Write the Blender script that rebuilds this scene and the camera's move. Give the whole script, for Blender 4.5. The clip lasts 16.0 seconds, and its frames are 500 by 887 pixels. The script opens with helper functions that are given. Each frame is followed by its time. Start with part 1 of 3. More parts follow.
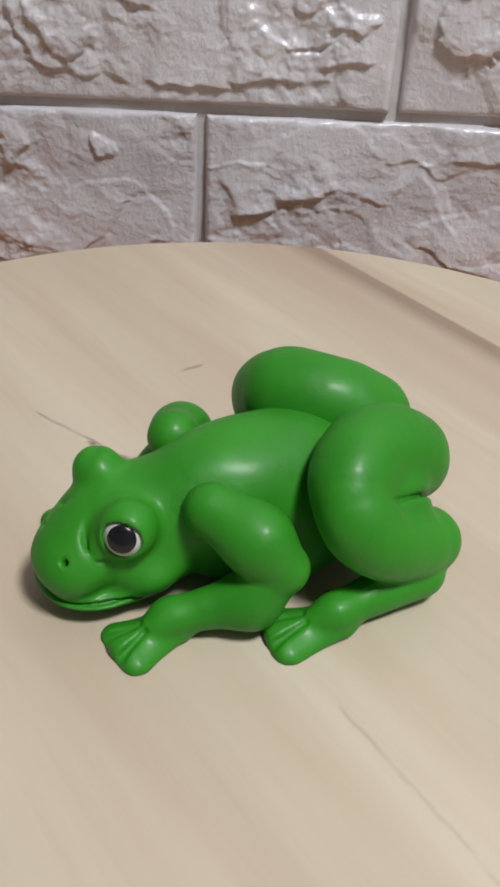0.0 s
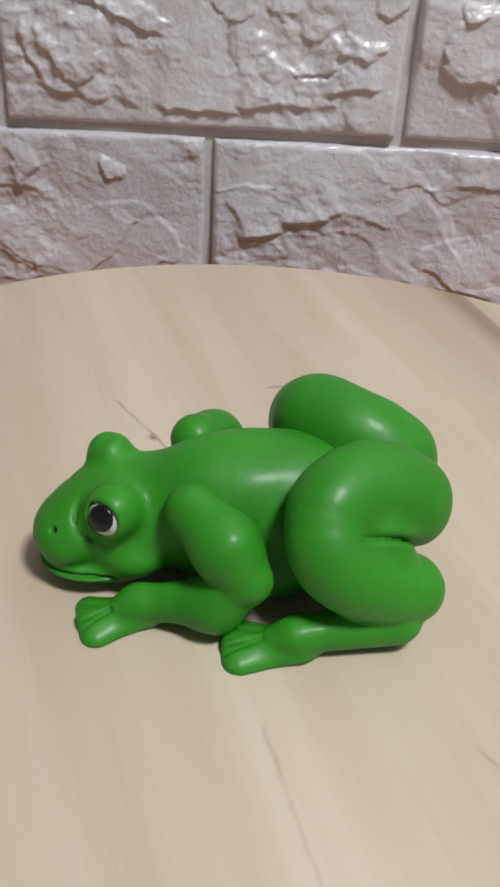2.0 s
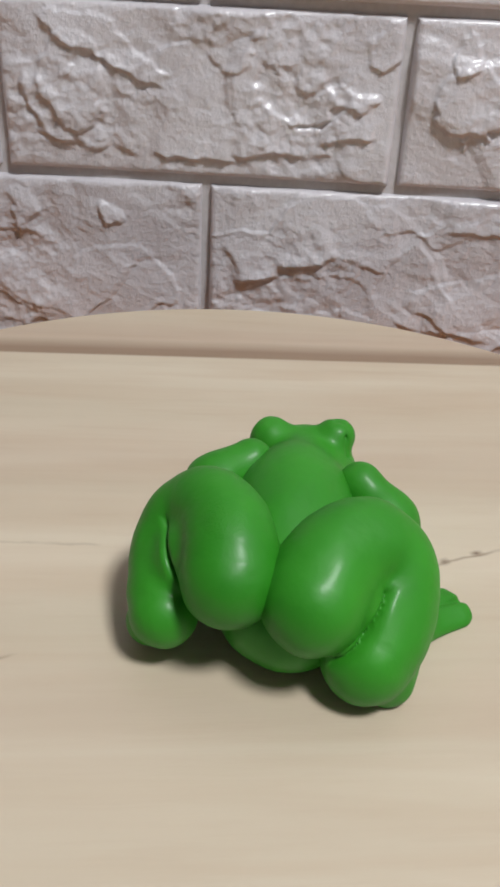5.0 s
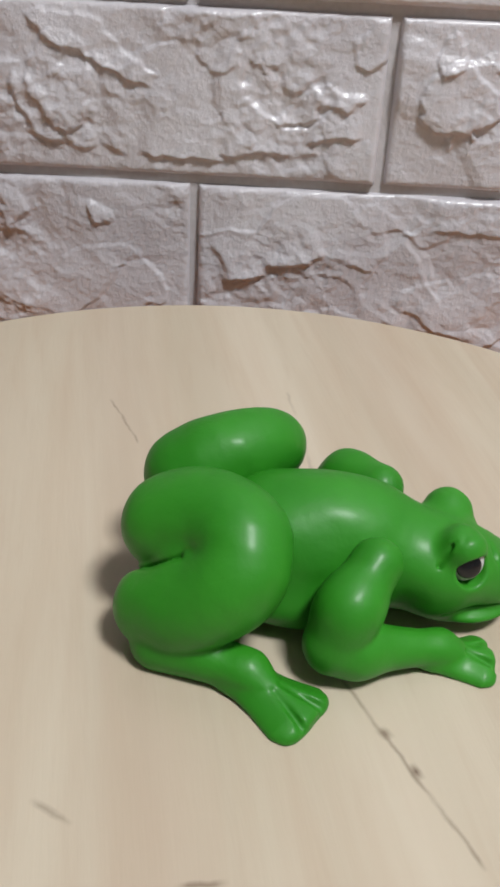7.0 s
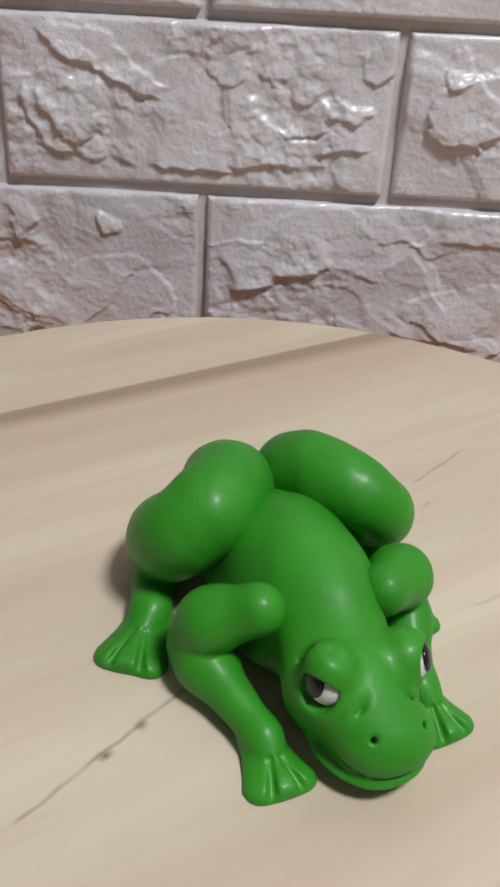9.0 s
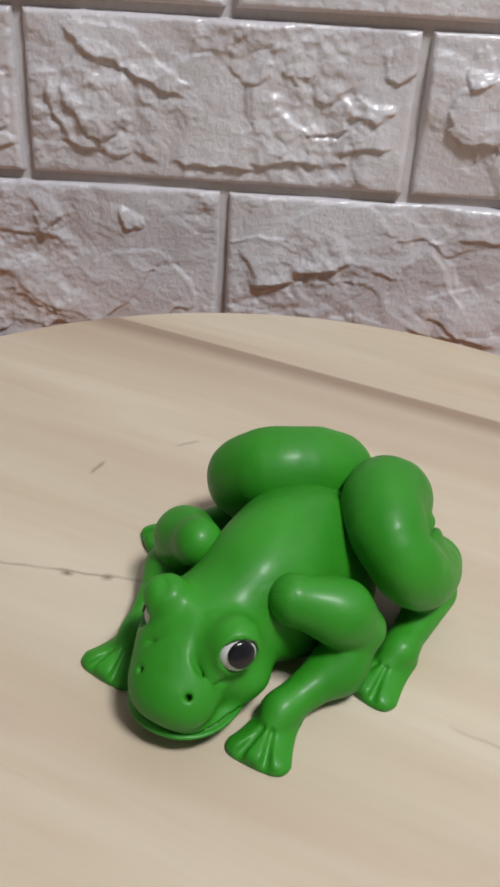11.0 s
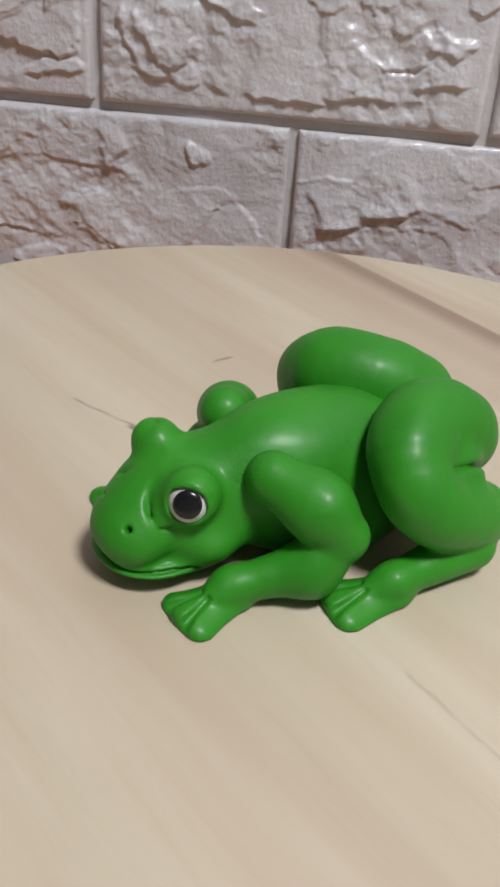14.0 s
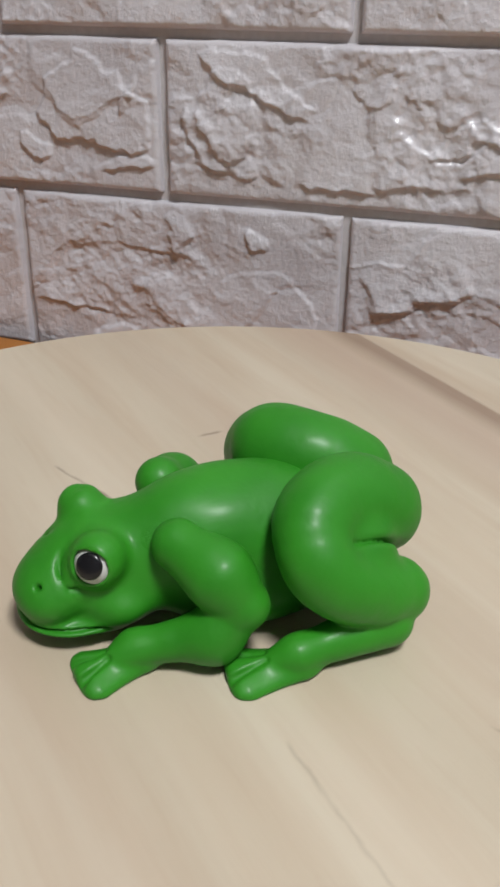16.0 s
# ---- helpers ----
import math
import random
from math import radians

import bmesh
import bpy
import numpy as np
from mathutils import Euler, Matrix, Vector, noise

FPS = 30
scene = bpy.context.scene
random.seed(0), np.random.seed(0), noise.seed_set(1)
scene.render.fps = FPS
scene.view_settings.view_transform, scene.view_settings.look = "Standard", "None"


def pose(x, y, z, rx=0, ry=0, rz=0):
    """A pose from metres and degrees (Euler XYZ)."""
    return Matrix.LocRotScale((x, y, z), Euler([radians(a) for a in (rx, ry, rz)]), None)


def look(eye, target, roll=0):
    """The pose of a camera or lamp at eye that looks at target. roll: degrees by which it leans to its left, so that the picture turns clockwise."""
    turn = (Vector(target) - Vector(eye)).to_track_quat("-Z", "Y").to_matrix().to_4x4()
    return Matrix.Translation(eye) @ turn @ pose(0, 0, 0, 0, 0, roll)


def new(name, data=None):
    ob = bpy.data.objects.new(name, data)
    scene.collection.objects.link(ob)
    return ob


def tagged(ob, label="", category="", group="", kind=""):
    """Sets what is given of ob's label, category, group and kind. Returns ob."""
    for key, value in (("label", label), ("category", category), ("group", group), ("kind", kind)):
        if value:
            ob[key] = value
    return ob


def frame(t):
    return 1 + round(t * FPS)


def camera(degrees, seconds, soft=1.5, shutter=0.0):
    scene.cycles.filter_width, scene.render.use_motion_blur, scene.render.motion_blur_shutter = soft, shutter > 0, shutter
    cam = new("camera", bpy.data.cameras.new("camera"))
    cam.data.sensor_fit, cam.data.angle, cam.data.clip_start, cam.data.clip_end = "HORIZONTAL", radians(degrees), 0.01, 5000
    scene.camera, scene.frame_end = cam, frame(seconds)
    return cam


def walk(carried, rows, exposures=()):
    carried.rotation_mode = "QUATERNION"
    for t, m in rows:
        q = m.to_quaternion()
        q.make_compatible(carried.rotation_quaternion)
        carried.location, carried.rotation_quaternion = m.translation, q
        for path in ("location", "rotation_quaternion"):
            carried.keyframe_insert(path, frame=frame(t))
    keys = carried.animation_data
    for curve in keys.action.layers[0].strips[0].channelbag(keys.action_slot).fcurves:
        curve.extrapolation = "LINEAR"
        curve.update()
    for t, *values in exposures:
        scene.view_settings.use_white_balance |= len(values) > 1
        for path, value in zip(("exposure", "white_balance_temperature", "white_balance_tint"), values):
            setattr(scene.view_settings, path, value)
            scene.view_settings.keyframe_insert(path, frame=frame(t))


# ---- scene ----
import functools

cam = camera(30.94, 16.0, soft=3.0)

# t, eye x y z, yaw, pitch, roll, turn of the turntable (degrees)
PATH = (
    (0.0, -0.0142, -0.1681, 0.1449, -0.91, -35.43, 4.60, 0.79),
    (0.5, -0.0157, -0.1710, 0.1445, -0.68, -35.34, 4.60, -3.39),
    (1.0, -0.0202, -0.1728, 0.1456, -0.56, -35.00, 4.80, -4.34),
    (1.5, -0.0179, -0.1729, 0.1443, -0.61, -34.77, 4.78, -6.71),
    (2.0, -0.0151, -0.1699, 0.1483, -0.57, -34.47, 4.87, -17.32),
    (2.5, -0.0154, -0.1682, 0.1508, -0.46, -33.96, 4.86, -27.15),
    (3.0, -0.0171, -0.1664, 0.1543, -0.35, -33.69, 4.98, -42.61),
    (3.5, -0.0125, -0.1654, 0.1557, -0.51, -33.54, 5.05, -56.25),
    (4.0, -0.0126, -0.1671, 0.1597, -0.19, -33.78, 4.83, -74.64),
    (6.5, -0.0082, -0.1746, 0.1509, -0.03, -31.27, 5.06, -184.17),
    (7.0, -0.0087, -0.1761, 0.1496, -0.52, -31.67, 4.99, -206.81),
    (7.5, -0.0109, -0.1757, 0.1487, -0.61, -31.77, 5.11, -226.07),
    (8.0, -0.0146, -0.1749, 0.1491, -0.64, -31.89, 5.11, -241.42),
    (8.5, -0.0141, -0.1751, 0.1542, -0.82, -31.90, 5.16, -255.12),
    (11.0, -0.0177, -0.1801, 0.1598, 0.01, -32.48, 5.37, -329.15),
    (11.5, -0.0192, -0.1788, 0.1604, 0.17, -32.41, 5.41, -340.22),
    (12.0, -0.0189, -0.1766, 0.1611, 0.04, -32.45, 5.75, -349.27),
    (12.5, -0.0208, -0.1767, 0.1563, 0.32, -32.68, 5.91, -351.70),
    (13.0, -0.0216, -0.1781, 0.1441, 1.26, -33.09, 6.12, -351.76),
    (13.5, -0.0156, -0.1810, 0.1321, 2.44, -33.30, 6.11, -351.09),
    (14.0, -0.0060, -0.1810, 0.1334, 5.44, -33.03, 5.99, -350.55),
    (14.5, 0.0140, -0.1744, 0.1301, 11.92, -31.86, 3.71, -349.83),
    (15.0, 0.0354, -0.1724, 0.1368, 15.31, -30.65, 2.59, -349.84),
    (15.5, 0.0413, -0.1741, 0.1368, 17.29, -29.35, 2.09, -349.52),
    (16.0, 0.0495, -0.1762, 0.1386, 17.96, -28.56, 2.08, -348.84),
)

# more turns of the turntable, and the place of its axle
EXTRA_TURNS = [(4.20, -83.48), (6.30, -177.07), (8.70, -262.72), (10.80, -324.49)]
AXLE = (-0.0006, -0.0015)


def eye_pose(x, y, z, yaw, pitch, roll):
    a, b = radians(yaw), radians(pitch)
    ahead = Vector((-math.sin(a) * math.cos(b), math.cos(a) * math.cos(b), math.sin(b)))
    return look((x, y, z), Vector((x, y, z)) + ahead, roll)


walk(cam, [(r[0], eye_pose(*r[1:7])) for r in PATH])

# ---- world and light: a closed room lit by its ceiling lamp ----
world = bpy.data.worlds.new("world")
scene.world = world
world.use_nodes = True
world.node_tree.nodes["Background"].inputs[0].default_value = (0.9, 0.95, 1.0, 1)
world.node_tree.nodes["Background"].inputs[1].default_value = 0.02
LAMP = (0.50, -0.52, 1.55)
lamp_data = bpy.data.lights.new("ceiling_light", "AREA")
lamp_data.shape, lamp_data.size, lamp_data.energy = "DISK", 0.36, 28
lamp_data.color = (0.96, 0.985, 1.0)
lamp = new("ceiling_light_glow", lamp_data)
lamp.matrix_world = look(LAMP, (LAMP[0], LAMP[1], 0))
scene.view_settings.exposure = 0.0


# ---- materials ----
def material(name, rough=0.5, metal=0.0, spec=0.5):
    m = bpy.data.materials.new(name)
    m.use_nodes = True
    b = m.node_tree.nodes["Principled BSDF"]
    b.inputs["Roughness"].default_value = rough
    b.inputs["Metallic"].default_value = metal
    b.inputs["Specular IOR Level"].default_value = spec
    return m, m.node_tree.nodes, m.node_tree.links, b


def node(nodes, kind, **inputs):
    n = nodes.new(kind)
    for k, v in inputs.items():
        n.inputs[k.replace("_", " ")].default_value = v
    return n


def math_node(nodes, links, op, a, b=None, c=None, clamp=False):
    n = nodes.new("ShaderNodeMath")
    n.operation, n.use_clamp = op, clamp
    for i, v in enumerate((a, b, c)):
        if v is None:
            continue
        if isinstance(v, (int, float)):
            n.inputs[i].default_value = v
        else:
            links.new(v, n.inputs[i])
    return n.outputs[0]


def ramp(nodes, links, fac, stops):
    n = nodes.new("ShaderNodeValToRGB")
    while len(n.color_ramp.elements) < len(stops):
        n.color_ramp.elements.new(0.5)
    for e, (p, c) in zip(n.color_ramp.elements, stops):
        e.position, e.color = p, (*c, 1)
    links.new(fac, n.inputs[0])
    return n.outputs[0]


def mix(nodes, links, fac, a, b, blend="MIX"):
    n = nodes.new("ShaderNodeMix")
    n.data_type, n.blend_type = "RGBA", blend
    for s, v in ((n.inputs[0], fac), (n.inputs[6], a), (n.inputs[7], b)):
        if isinstance(v, (int, float)):
            s.default_value = v
        elif isinstance(v, tuple):
            s.default_value = (*v, 1)
        else:
            links.new(v, s)
    return n.outputs[2]


def noise_tex(nodes, links, vec, scale, detail=4.0, rough=0.5, distort=0.0):
    n = node(nodes, "ShaderNodeTexNoise", Scale=scale, Detail=detail, Roughness=rough, Distortion=distort)
    if vec is not None:
        links.new(vec, n.inputs["Vector"])
    return n.outputs["Fac"]


def bump(nodes, links, bsdf, height, strength, dist):
    n = node(nodes, "ShaderNodeBump", Strength=strength, Distance=dist)
    links.new(height, n.inputs["Height"])
    links.new(n.outputs[0], bsdf.inputs["Normal"])


def clay_material():
    m, n, l, b = material("green_clay", 0.40, 0, 0.32)
    co = n.new("ShaderNodeTexCoord").outputs["Object"]
    big = noise_tex(n, l, co, 45, 3)
    fine = noise_tex(n, l, co, 420, 4)
    col = ramp(n, l, big, [(0.3, (0.021, 0.212, 0.009)), (0.7, (0.034, 0.275, 0.015))])
    l.new(col, b.inputs["Base Color"])
    smear = noise_tex(n, l, co, 130, 3, 0.6, 0.5)
    l.new(math_node(n, l, "ADD", math_node(n, l, "MULTIPLY_ADD", fine, 0.16, 0.38), math_node(n, l, "MULTIPLY", smear, 0.16)), b.inputs["Roughness"])
    b.inputs["Coat Weight"].default_value = 0.16
    b.inputs["Coat Roughness"].default_value = 0.26
    b.inputs["Subsurface Weight"].default_value = 0.04
    b.inputs["Subsurface Radius"].default_value = (0.4, 1.0, 0.3)
    b.inputs["Subsurface Scale"].default_value = 0.0015
    # scuffed spots where the clay was pressed
    rough_clay = noise_tex(n, l, co, 1900, 2, 0.6)
    height = math_node(n, l, "ADD", math_node(n, l, "MULTIPLY", fine, 0.7), math_node(n, l, "MULTIPLY", smear, 1.5))
    for place, reach, amount in (((0.0212, -0.0039, 0.0405), 0.0060, 7.0), ((-0.0234, -0.0232, 0.027), 0.0045, 10.0)):
        v = n.new("ShaderNodeVectorMath")
        v.operation = "DISTANCE"
        l.new(co, v.inputs[0])
        v.inputs[1].default_value = place
        near = math_node(n, l, "SUBTRACT", 1.0, math_node(n, l, "DIVIDE", v.outputs["Value"], reach), clamp=True)
        height = math_node(n, l, "ADD", height, math_node(n, l, "MULTIPLY", math_node(n, l, "MULTIPLY", near, rough_clay), amount))
    bump(n, l, b, height, 0.22, 0.0006)
    return m


def wall_material():
    m, n, l, b = material("foam_stone", 0.36, 0, 0.5)
    co = n.new("ShaderNodeTexCoord").outputs["Object"]
    big = noise_tex(n, l, co, 18, 4)
    fine = noise_tex(n, l, co, 380, 5, 0.6)
    col = ramp(n, l, big, [(0.3, (0.615, 0.592, 0.632)), (0.7, (0.715, 0.692, 0.728))])
    l.new(col, b.inputs["Base Color"])
    l.new(math_node(n, l, "MULTIPLY_ADD", fine, 0.2, 0.22), b.inputs["Roughness"])
    b.inputs["Coat Weight"].default_value = 0.7
    b.inputs["Coat Roughness"].default_value = 0.20
    bump(n, l, b, fine, 0.6, 0.0012)
    return m


def mortar_material():
    m, n, l, b = material("foam_joint", 0.5, 0, 0.4)
    co = n.new("ShaderNodeTexCoord").outputs["Object"]
    fine = noise_tex(n, l, co, 300, 4)
    l.new(ramp(n, l, fine, [(0.3, (0.56, 0.53, 0.54)), (0.7, (0.63, 0.60, 0.61))]), b.inputs["Base Color"])
    bump(n, l, b, fine, 0.3, 0.0006)
    return m


GRAIN = math.radians(-52.0)


def wood_material(name="pale_pine", base=((0.525, 0.443, 0.332), (0.612, 0.53, 0.412)), dark=(0.42, 0.29, 0.19), marks=True):
    m, n, l, b = material(name, 0.42, 0, 0.45)
    co = n.new("ShaderNodeTexCoord").outputs["Object"]
    mp = n.new("ShaderNodeMapping")
    mp.inputs["Rotation"].default_value = (0, 0, -GRAIN)
    l.new(co, mp.inputs["Vector"])
    sep = n.new("ShaderNodeSeparateXYZ")
    l.new(mp.outputs[0], sep.inputs[0])
    along, across = sep.outputs[0], sep.outputs[1]
    st = n.new("ShaderNodeMapping")
    st.inputs["Scale"].default_value = (0.10, 1, 1)
    l.new(mp.outputs[0], st.inputs["Vector"])
    wide = noise_tex(n, l, st.outputs[0], 28, 3, 0.5, 0.4)
    thin = noise_tex(n, l, st.outputs[0], 210, 5, 0.6, 0.3)
    fine = noise_tex(n, l, st.outputs[0], 900, 3)
    col = ramp(n, l, wide, [(0.30, base[0]), (0.62, base[1])])
    tint = noise_tex(n, l, st.outputs[0], 55, 3, 0.55, 0.6)
    col = mix(n, l, ramp(n, l, tint, [(0.42, (0, 0, 0)), (0.72, (0.52, 0.52, 0.52))]), col, tuple(c * f for c, f in zip(base[0], (0.92, 0.80, 0.74))))
    streak = ramp(n, l, thin, [(0.52, (0, 0, 0)), (0.80, (1, 1, 1))])
    col = mix(n, l, math_node(n, l, "MULTIPLY", streak, 0.19), col, dark)
    if marks:
        warp = math_node(n, l, "MULTIPLY_ADD", wide, 0.006, -0.003)
        aw = math_node(n, l, "ADD", across, warp)

        def band(center, half, colour, amount, col):
            d = math_node(n, l, "ABSOLUTE", math_node(n, l, "SUBTRACT", across if half < 0.009 else aw, center))
            f = math_node(n, l, "SUBTRACT", 1.0, math_node(n, l, "DIVIDE", d, half), clamp=True)
            f = math_node(n, l, "MULTIPLY", f, amount)
            return mix(n, l, f, col, colour)

        def glued(joint, width, colour, amount, col):
            t = math_node(n, l, "SUBTRACT", joint, across)
            f = math_node(n, l, "MULTIPLY", math_node(n, l, "DIVIDE", t, 0.0013, clamp=True),
                          math_node(n, l, "DIVIDE", math_node(n, l, "SUBTRACT", width, math_node(n, l, "ADD", t, warp)), 0.6 * width, clamp=True))
            return mix(n, l, math_node(n, l, "MULTIPLY", f, amount), col, colour)

        # darker growth bands beside the glued joints
        col = band(0.1025, 0.026, (0.46, 0.335, 0.255), 0.65, col)
        col = band(-0.150, 0.020, (0.46, 0.335, 0.255), 0.55, col)
        col = glued(0.1215, 0.014, (0.27, 0.180, 0.125), 0.76, col)
        col = glued(-0.1325, 0.014, (0.25, 0.160, 0.105), 0.84, col)
        col = band(0.032, 0.020, (0.48, 0.36, 0.275), 0.30, col)
        col = band(-0.066, 0.024, (0.48, 0.36, 0.275), 0.28, col)
        col = band(-0.018, 0.010, (0.66, 0.57, 0.45), 0.40, col)

        sx = n.new("ShaderNodeSeparateXYZ")
        l.new(co, sx.inputs[0])
        jit = noise_tex(n, l, co, 160, 3)
        jx = math_node(n, l, "MULTIPLY_ADD", jit, 0.0018, -0.0009)

        def crack(x0, y0, x1, y1, half, amount, col, broken=0.5):
            ln = math.hypot(x1 - x0, y1 - y0)
            ux, uy = (x1 - x0) / ln, (y1 - y0) / ln
            px, py = math_node(n, l, "SUBTRACT", sx.outputs[0], x0), math_node(n, l, "SUBTRACT", sx.outputs[1], y0)
            a = math_node(n, l, "ADD", math_node(n, l, "MULTIPLY", px, ux), math_node(n, l, "MULTIPLY", py, uy))
            c = math_node(n, l, "SUBTRACT", math_node(n, l, "MULTIPLY", py, ux), math_node(n, l, "MULTIPLY", px, uy))
            c = math_node(n, l, "ABSOLUTE", math_node(n, l, "ADD", c, jx))
            f = math_node(n, l, "SUBTRACT", 1.0, math_node(n, l, "DIVIDE", c, half), clamp=True)
            end = math_node(n, l, "MULTIPLY", math_node(n, l, "MULTIPLY", a, 400, clamp=True),
                            math_node(n, l, "MULTIPLY", math_node(n, l, "SUBTRACT", ln, a), 400, clamp=True))
            gap = noise_tex(n, l, co, 90 + 1000 * half, 2)
            gap = math_node(n, l, "MULTIPLY_ADD", gap, 3.2, -1.6 + 1.2 * (1 - broken), clamp=True)
            f = math_node(n, l, "MULTIPLY", math_node(n, l, "MULTIPLY", f, end), math_node(n, l, "MULTIPLY", gap, amount))
            return mix(n, l, f, col, (0.11, 0.06, 0.032))

        col = crack(-0.029, 0.0175, -0.0715, 0.0465, 0.0008, 0.5, col, 0.25)
        col = crack(-0.0418, 0.0258, -0.0452, 0.0279, 0.0017, 1.0, col, 0.0)
        col = crack(-0.0508, 0.0310, -0.0545, 0.0338, 0.0014, 1.0, col, 0.1)
        col = crack(0.009, -0.050, 0.042, -0.096, 0.0008, 0.24, col, 0.35)
        col = crack(0.088, -0.0555, 0.064, -0.0375, 0.0007, 0.5, col, 0.4)
        col = crack(-0.0325, 0.0730, -0.0245, 0.0790, 0.0010, 0.6, col, 0.3)
        col = crack(0.0085, 0.0785, -0.0020, 0.0782, 0.0010, 0.45, col, 0.3)
        col = crack(0.0560, -0.0430, 0.0500, -0.0390, 0.0007, 0.4, col, 0.3)
    l.new(col, b.inputs["Base Color"])
    l.new(math_node(n, l, "MULTIPLY_ADD", thin, 0.2, 0.34), b.inputs["Roughness"])
    bump(n, l, b, fine, 0.12, 0.0004)
    return m


def plain(name, colour, rough=0.5, metal=0.0, scale=60):
    m, n, l, b = material(name, rough, metal)
    co = n.new("ShaderNodeTexCoord").outputs["Object"]
    f = noise_tex(n, l, co, scale, 4)
    l.new(ramp(n, l, f, [(0.3, tuple(c * 0.92 for c in colour)), (0.7, tuple(min(1, c * 1.06) for c in colour))]), b.inputs["Base Color"])
    bump(n, l, b, f, 0.08, 0.001)
    return m


CLAY, WALL, MORTAR, PINE = clay_material(), wall_material(), mortar_material(), wood_material()
TABLE = wood_material("orange_wood", ((0.36, 0.13, 0.022), (0.48, 0.19, 0.035)), (0.22, 0.07, 0.012), False)
PLASTER = plain("wall_paint", (0.40, 0.39, 0.385), 0.7, 0, 12)
CEIL = plain("ceiling_paint", (0.62, 0.61, 0.60), 0.8, 0, 12)
FLOOR = plain("floor_tile", (0.42, 0.36, 0.30), 0.4, 0, 6)
EYE_WHITE = plain("white_clay", (0.63, 0.62, 0.61), 0.35, 0, 300)
EYE_BLACK = plain("black_clay", (0.008, 0.008, 0.010), 0.22, 0, 300)
METAL = plain("grey_metal", (0.45, 0.45, 0.46), 0.35, 1.0, 80)
GLOW, gn, gl, gb = material("lamp_glow", 0.5)
gb.inputs["Emission Color"].default_value = (0.96, 0.985, 1.0, 1)
gb.inputs["Emission Strength"].default_value = 3.0


# ---- mesh helpers ----
def part(name, bm, mat, parent=None, label="", smooth=False):
    me = bpy.data.meshes.new(name)
    bm.to_mesh(me)
    bm.free()
    me.materials.append(mat)
    if smooth:
        me.polygons.foreach_set("use_smooth", [True] * len(me.polygons))
    ob = new(name, me)
    ob.parent = parent
    if label:
        tagged(ob, label)
    return ob


def from_arrays(name, verts, faces, mat, parent=None, smooth=True):
    me = bpy.data.meshes.new(name)
    me.from_pydata([tuple(v) for v in verts], [], [tuple(f) for f in faces])
    me.materials.append(mat)
    if smooth:
        me.polygons.foreach_set("use_smooth", [True] * len(me.polygons))
    ob = new(name, me)
    ob.parent = parent
    return ob


def box(x0, y0, z0, x1, y1, z1, bevel=0.0):
    bm = bmesh.new()
    bmesh.ops.create_cube(bm, size=1)
    for v in bm.verts:
        v.co = Vector(((x0 + x1) / 2 + v.co.x * (x1 - x0), (y0 + y1) / 2 + v.co.y * (y1 - y0), (z0 + z1) / 2 + v.co.z * (z1 - z0)))
    if bevel:
        bmesh.ops.bevel(bm, geom=bm.edges[:], offset=bevel, segments=2, affect="EDGES")
    return bm


def lathe(profile, seg=96):
    """A turned solid from (radius, z) pairs, from bottom to top."""
    bm = bmesh.new()
    rings = []
    for r, z in profile:
        rings.append([bm.verts.new((r * math.cos(2 * math.pi * i / seg), r * math.sin(2 * math.pi * i / seg), z)) for i in range(seg)])
    for a, b in zip(rings, rings[1:]):
        for i in range(seg):
            bm.faces.new((a[i], a[(i + 1) % seg], b[(i + 1) % seg], b[i]))
    bm.faces.new(list(reversed(rings[0])))
    bm.faces.new(rings[-1])
    return bm


# value noise on a plane, for the relief of the stones
def value_noise(x, y, seed):
    rng = np.random.RandomState(seed)
    tab = rng.rand(64, 64)
    xi, yi = np.floor(x).astype(int), np.floor(y).astype(int)
    fx, fy = x - xi, y - yi
    fx, fy = fx * fx * (3 - 2 * fx), fy * fy * (3 - 2 * fy)
    a, b = tab[xi % 64, yi % 64], tab[(xi + 1) % 64, yi % 64]
    c, d = tab[xi % 64, (yi + 1) % 64], tab[(xi + 1) % 64, (yi + 1) % 64]
    return (a * (1 - fx) + b * fx) * (1 - fy) + (c * (1 - fx) + d * fx) * fy - 0.5


def fbm(x, y, seed, octaves=4):
    return sum(value_noise(x * 2 ** k, y * 2 ** k, seed + k) / 2 ** k for k in range(octaves))


# ---- the room ----
TABLE_Z = -0.0525
WALL_Y = 0.2364
room_floor = tagged(part("floor", box(-1.6, -2.2, -0.86, 1.8, 0.40, -0.80), FLOOR), "plain brownish tiled floor below the table", "floor", kind="structure")
tagged(part("ceiling", box(-1.6, -2.2, 1.65, 1.8, 0.40, 1.72), CEIL), "plain white painted ceiling", "ceiling", kind="structure")
tagged(part("wall_left", box(-1.66, -2.2, -0.80, -1.6, 0.40, 1.65), PLASTER), "plain painted room wall", "wall", kind="structure")
tagged(part("wall_right", box(1.8, -2.2, -0.80, 1.86, 0.40, 1.65), PLASTER), "plain painted room wall", "wall", kind="structure")
tagged(part("wall_front", box(-1.6, -2.26, -0.80, 1.8, -2.2, 1.65), PLASTER), "plain painted room wall behind the camera", "wall", kind="structure")

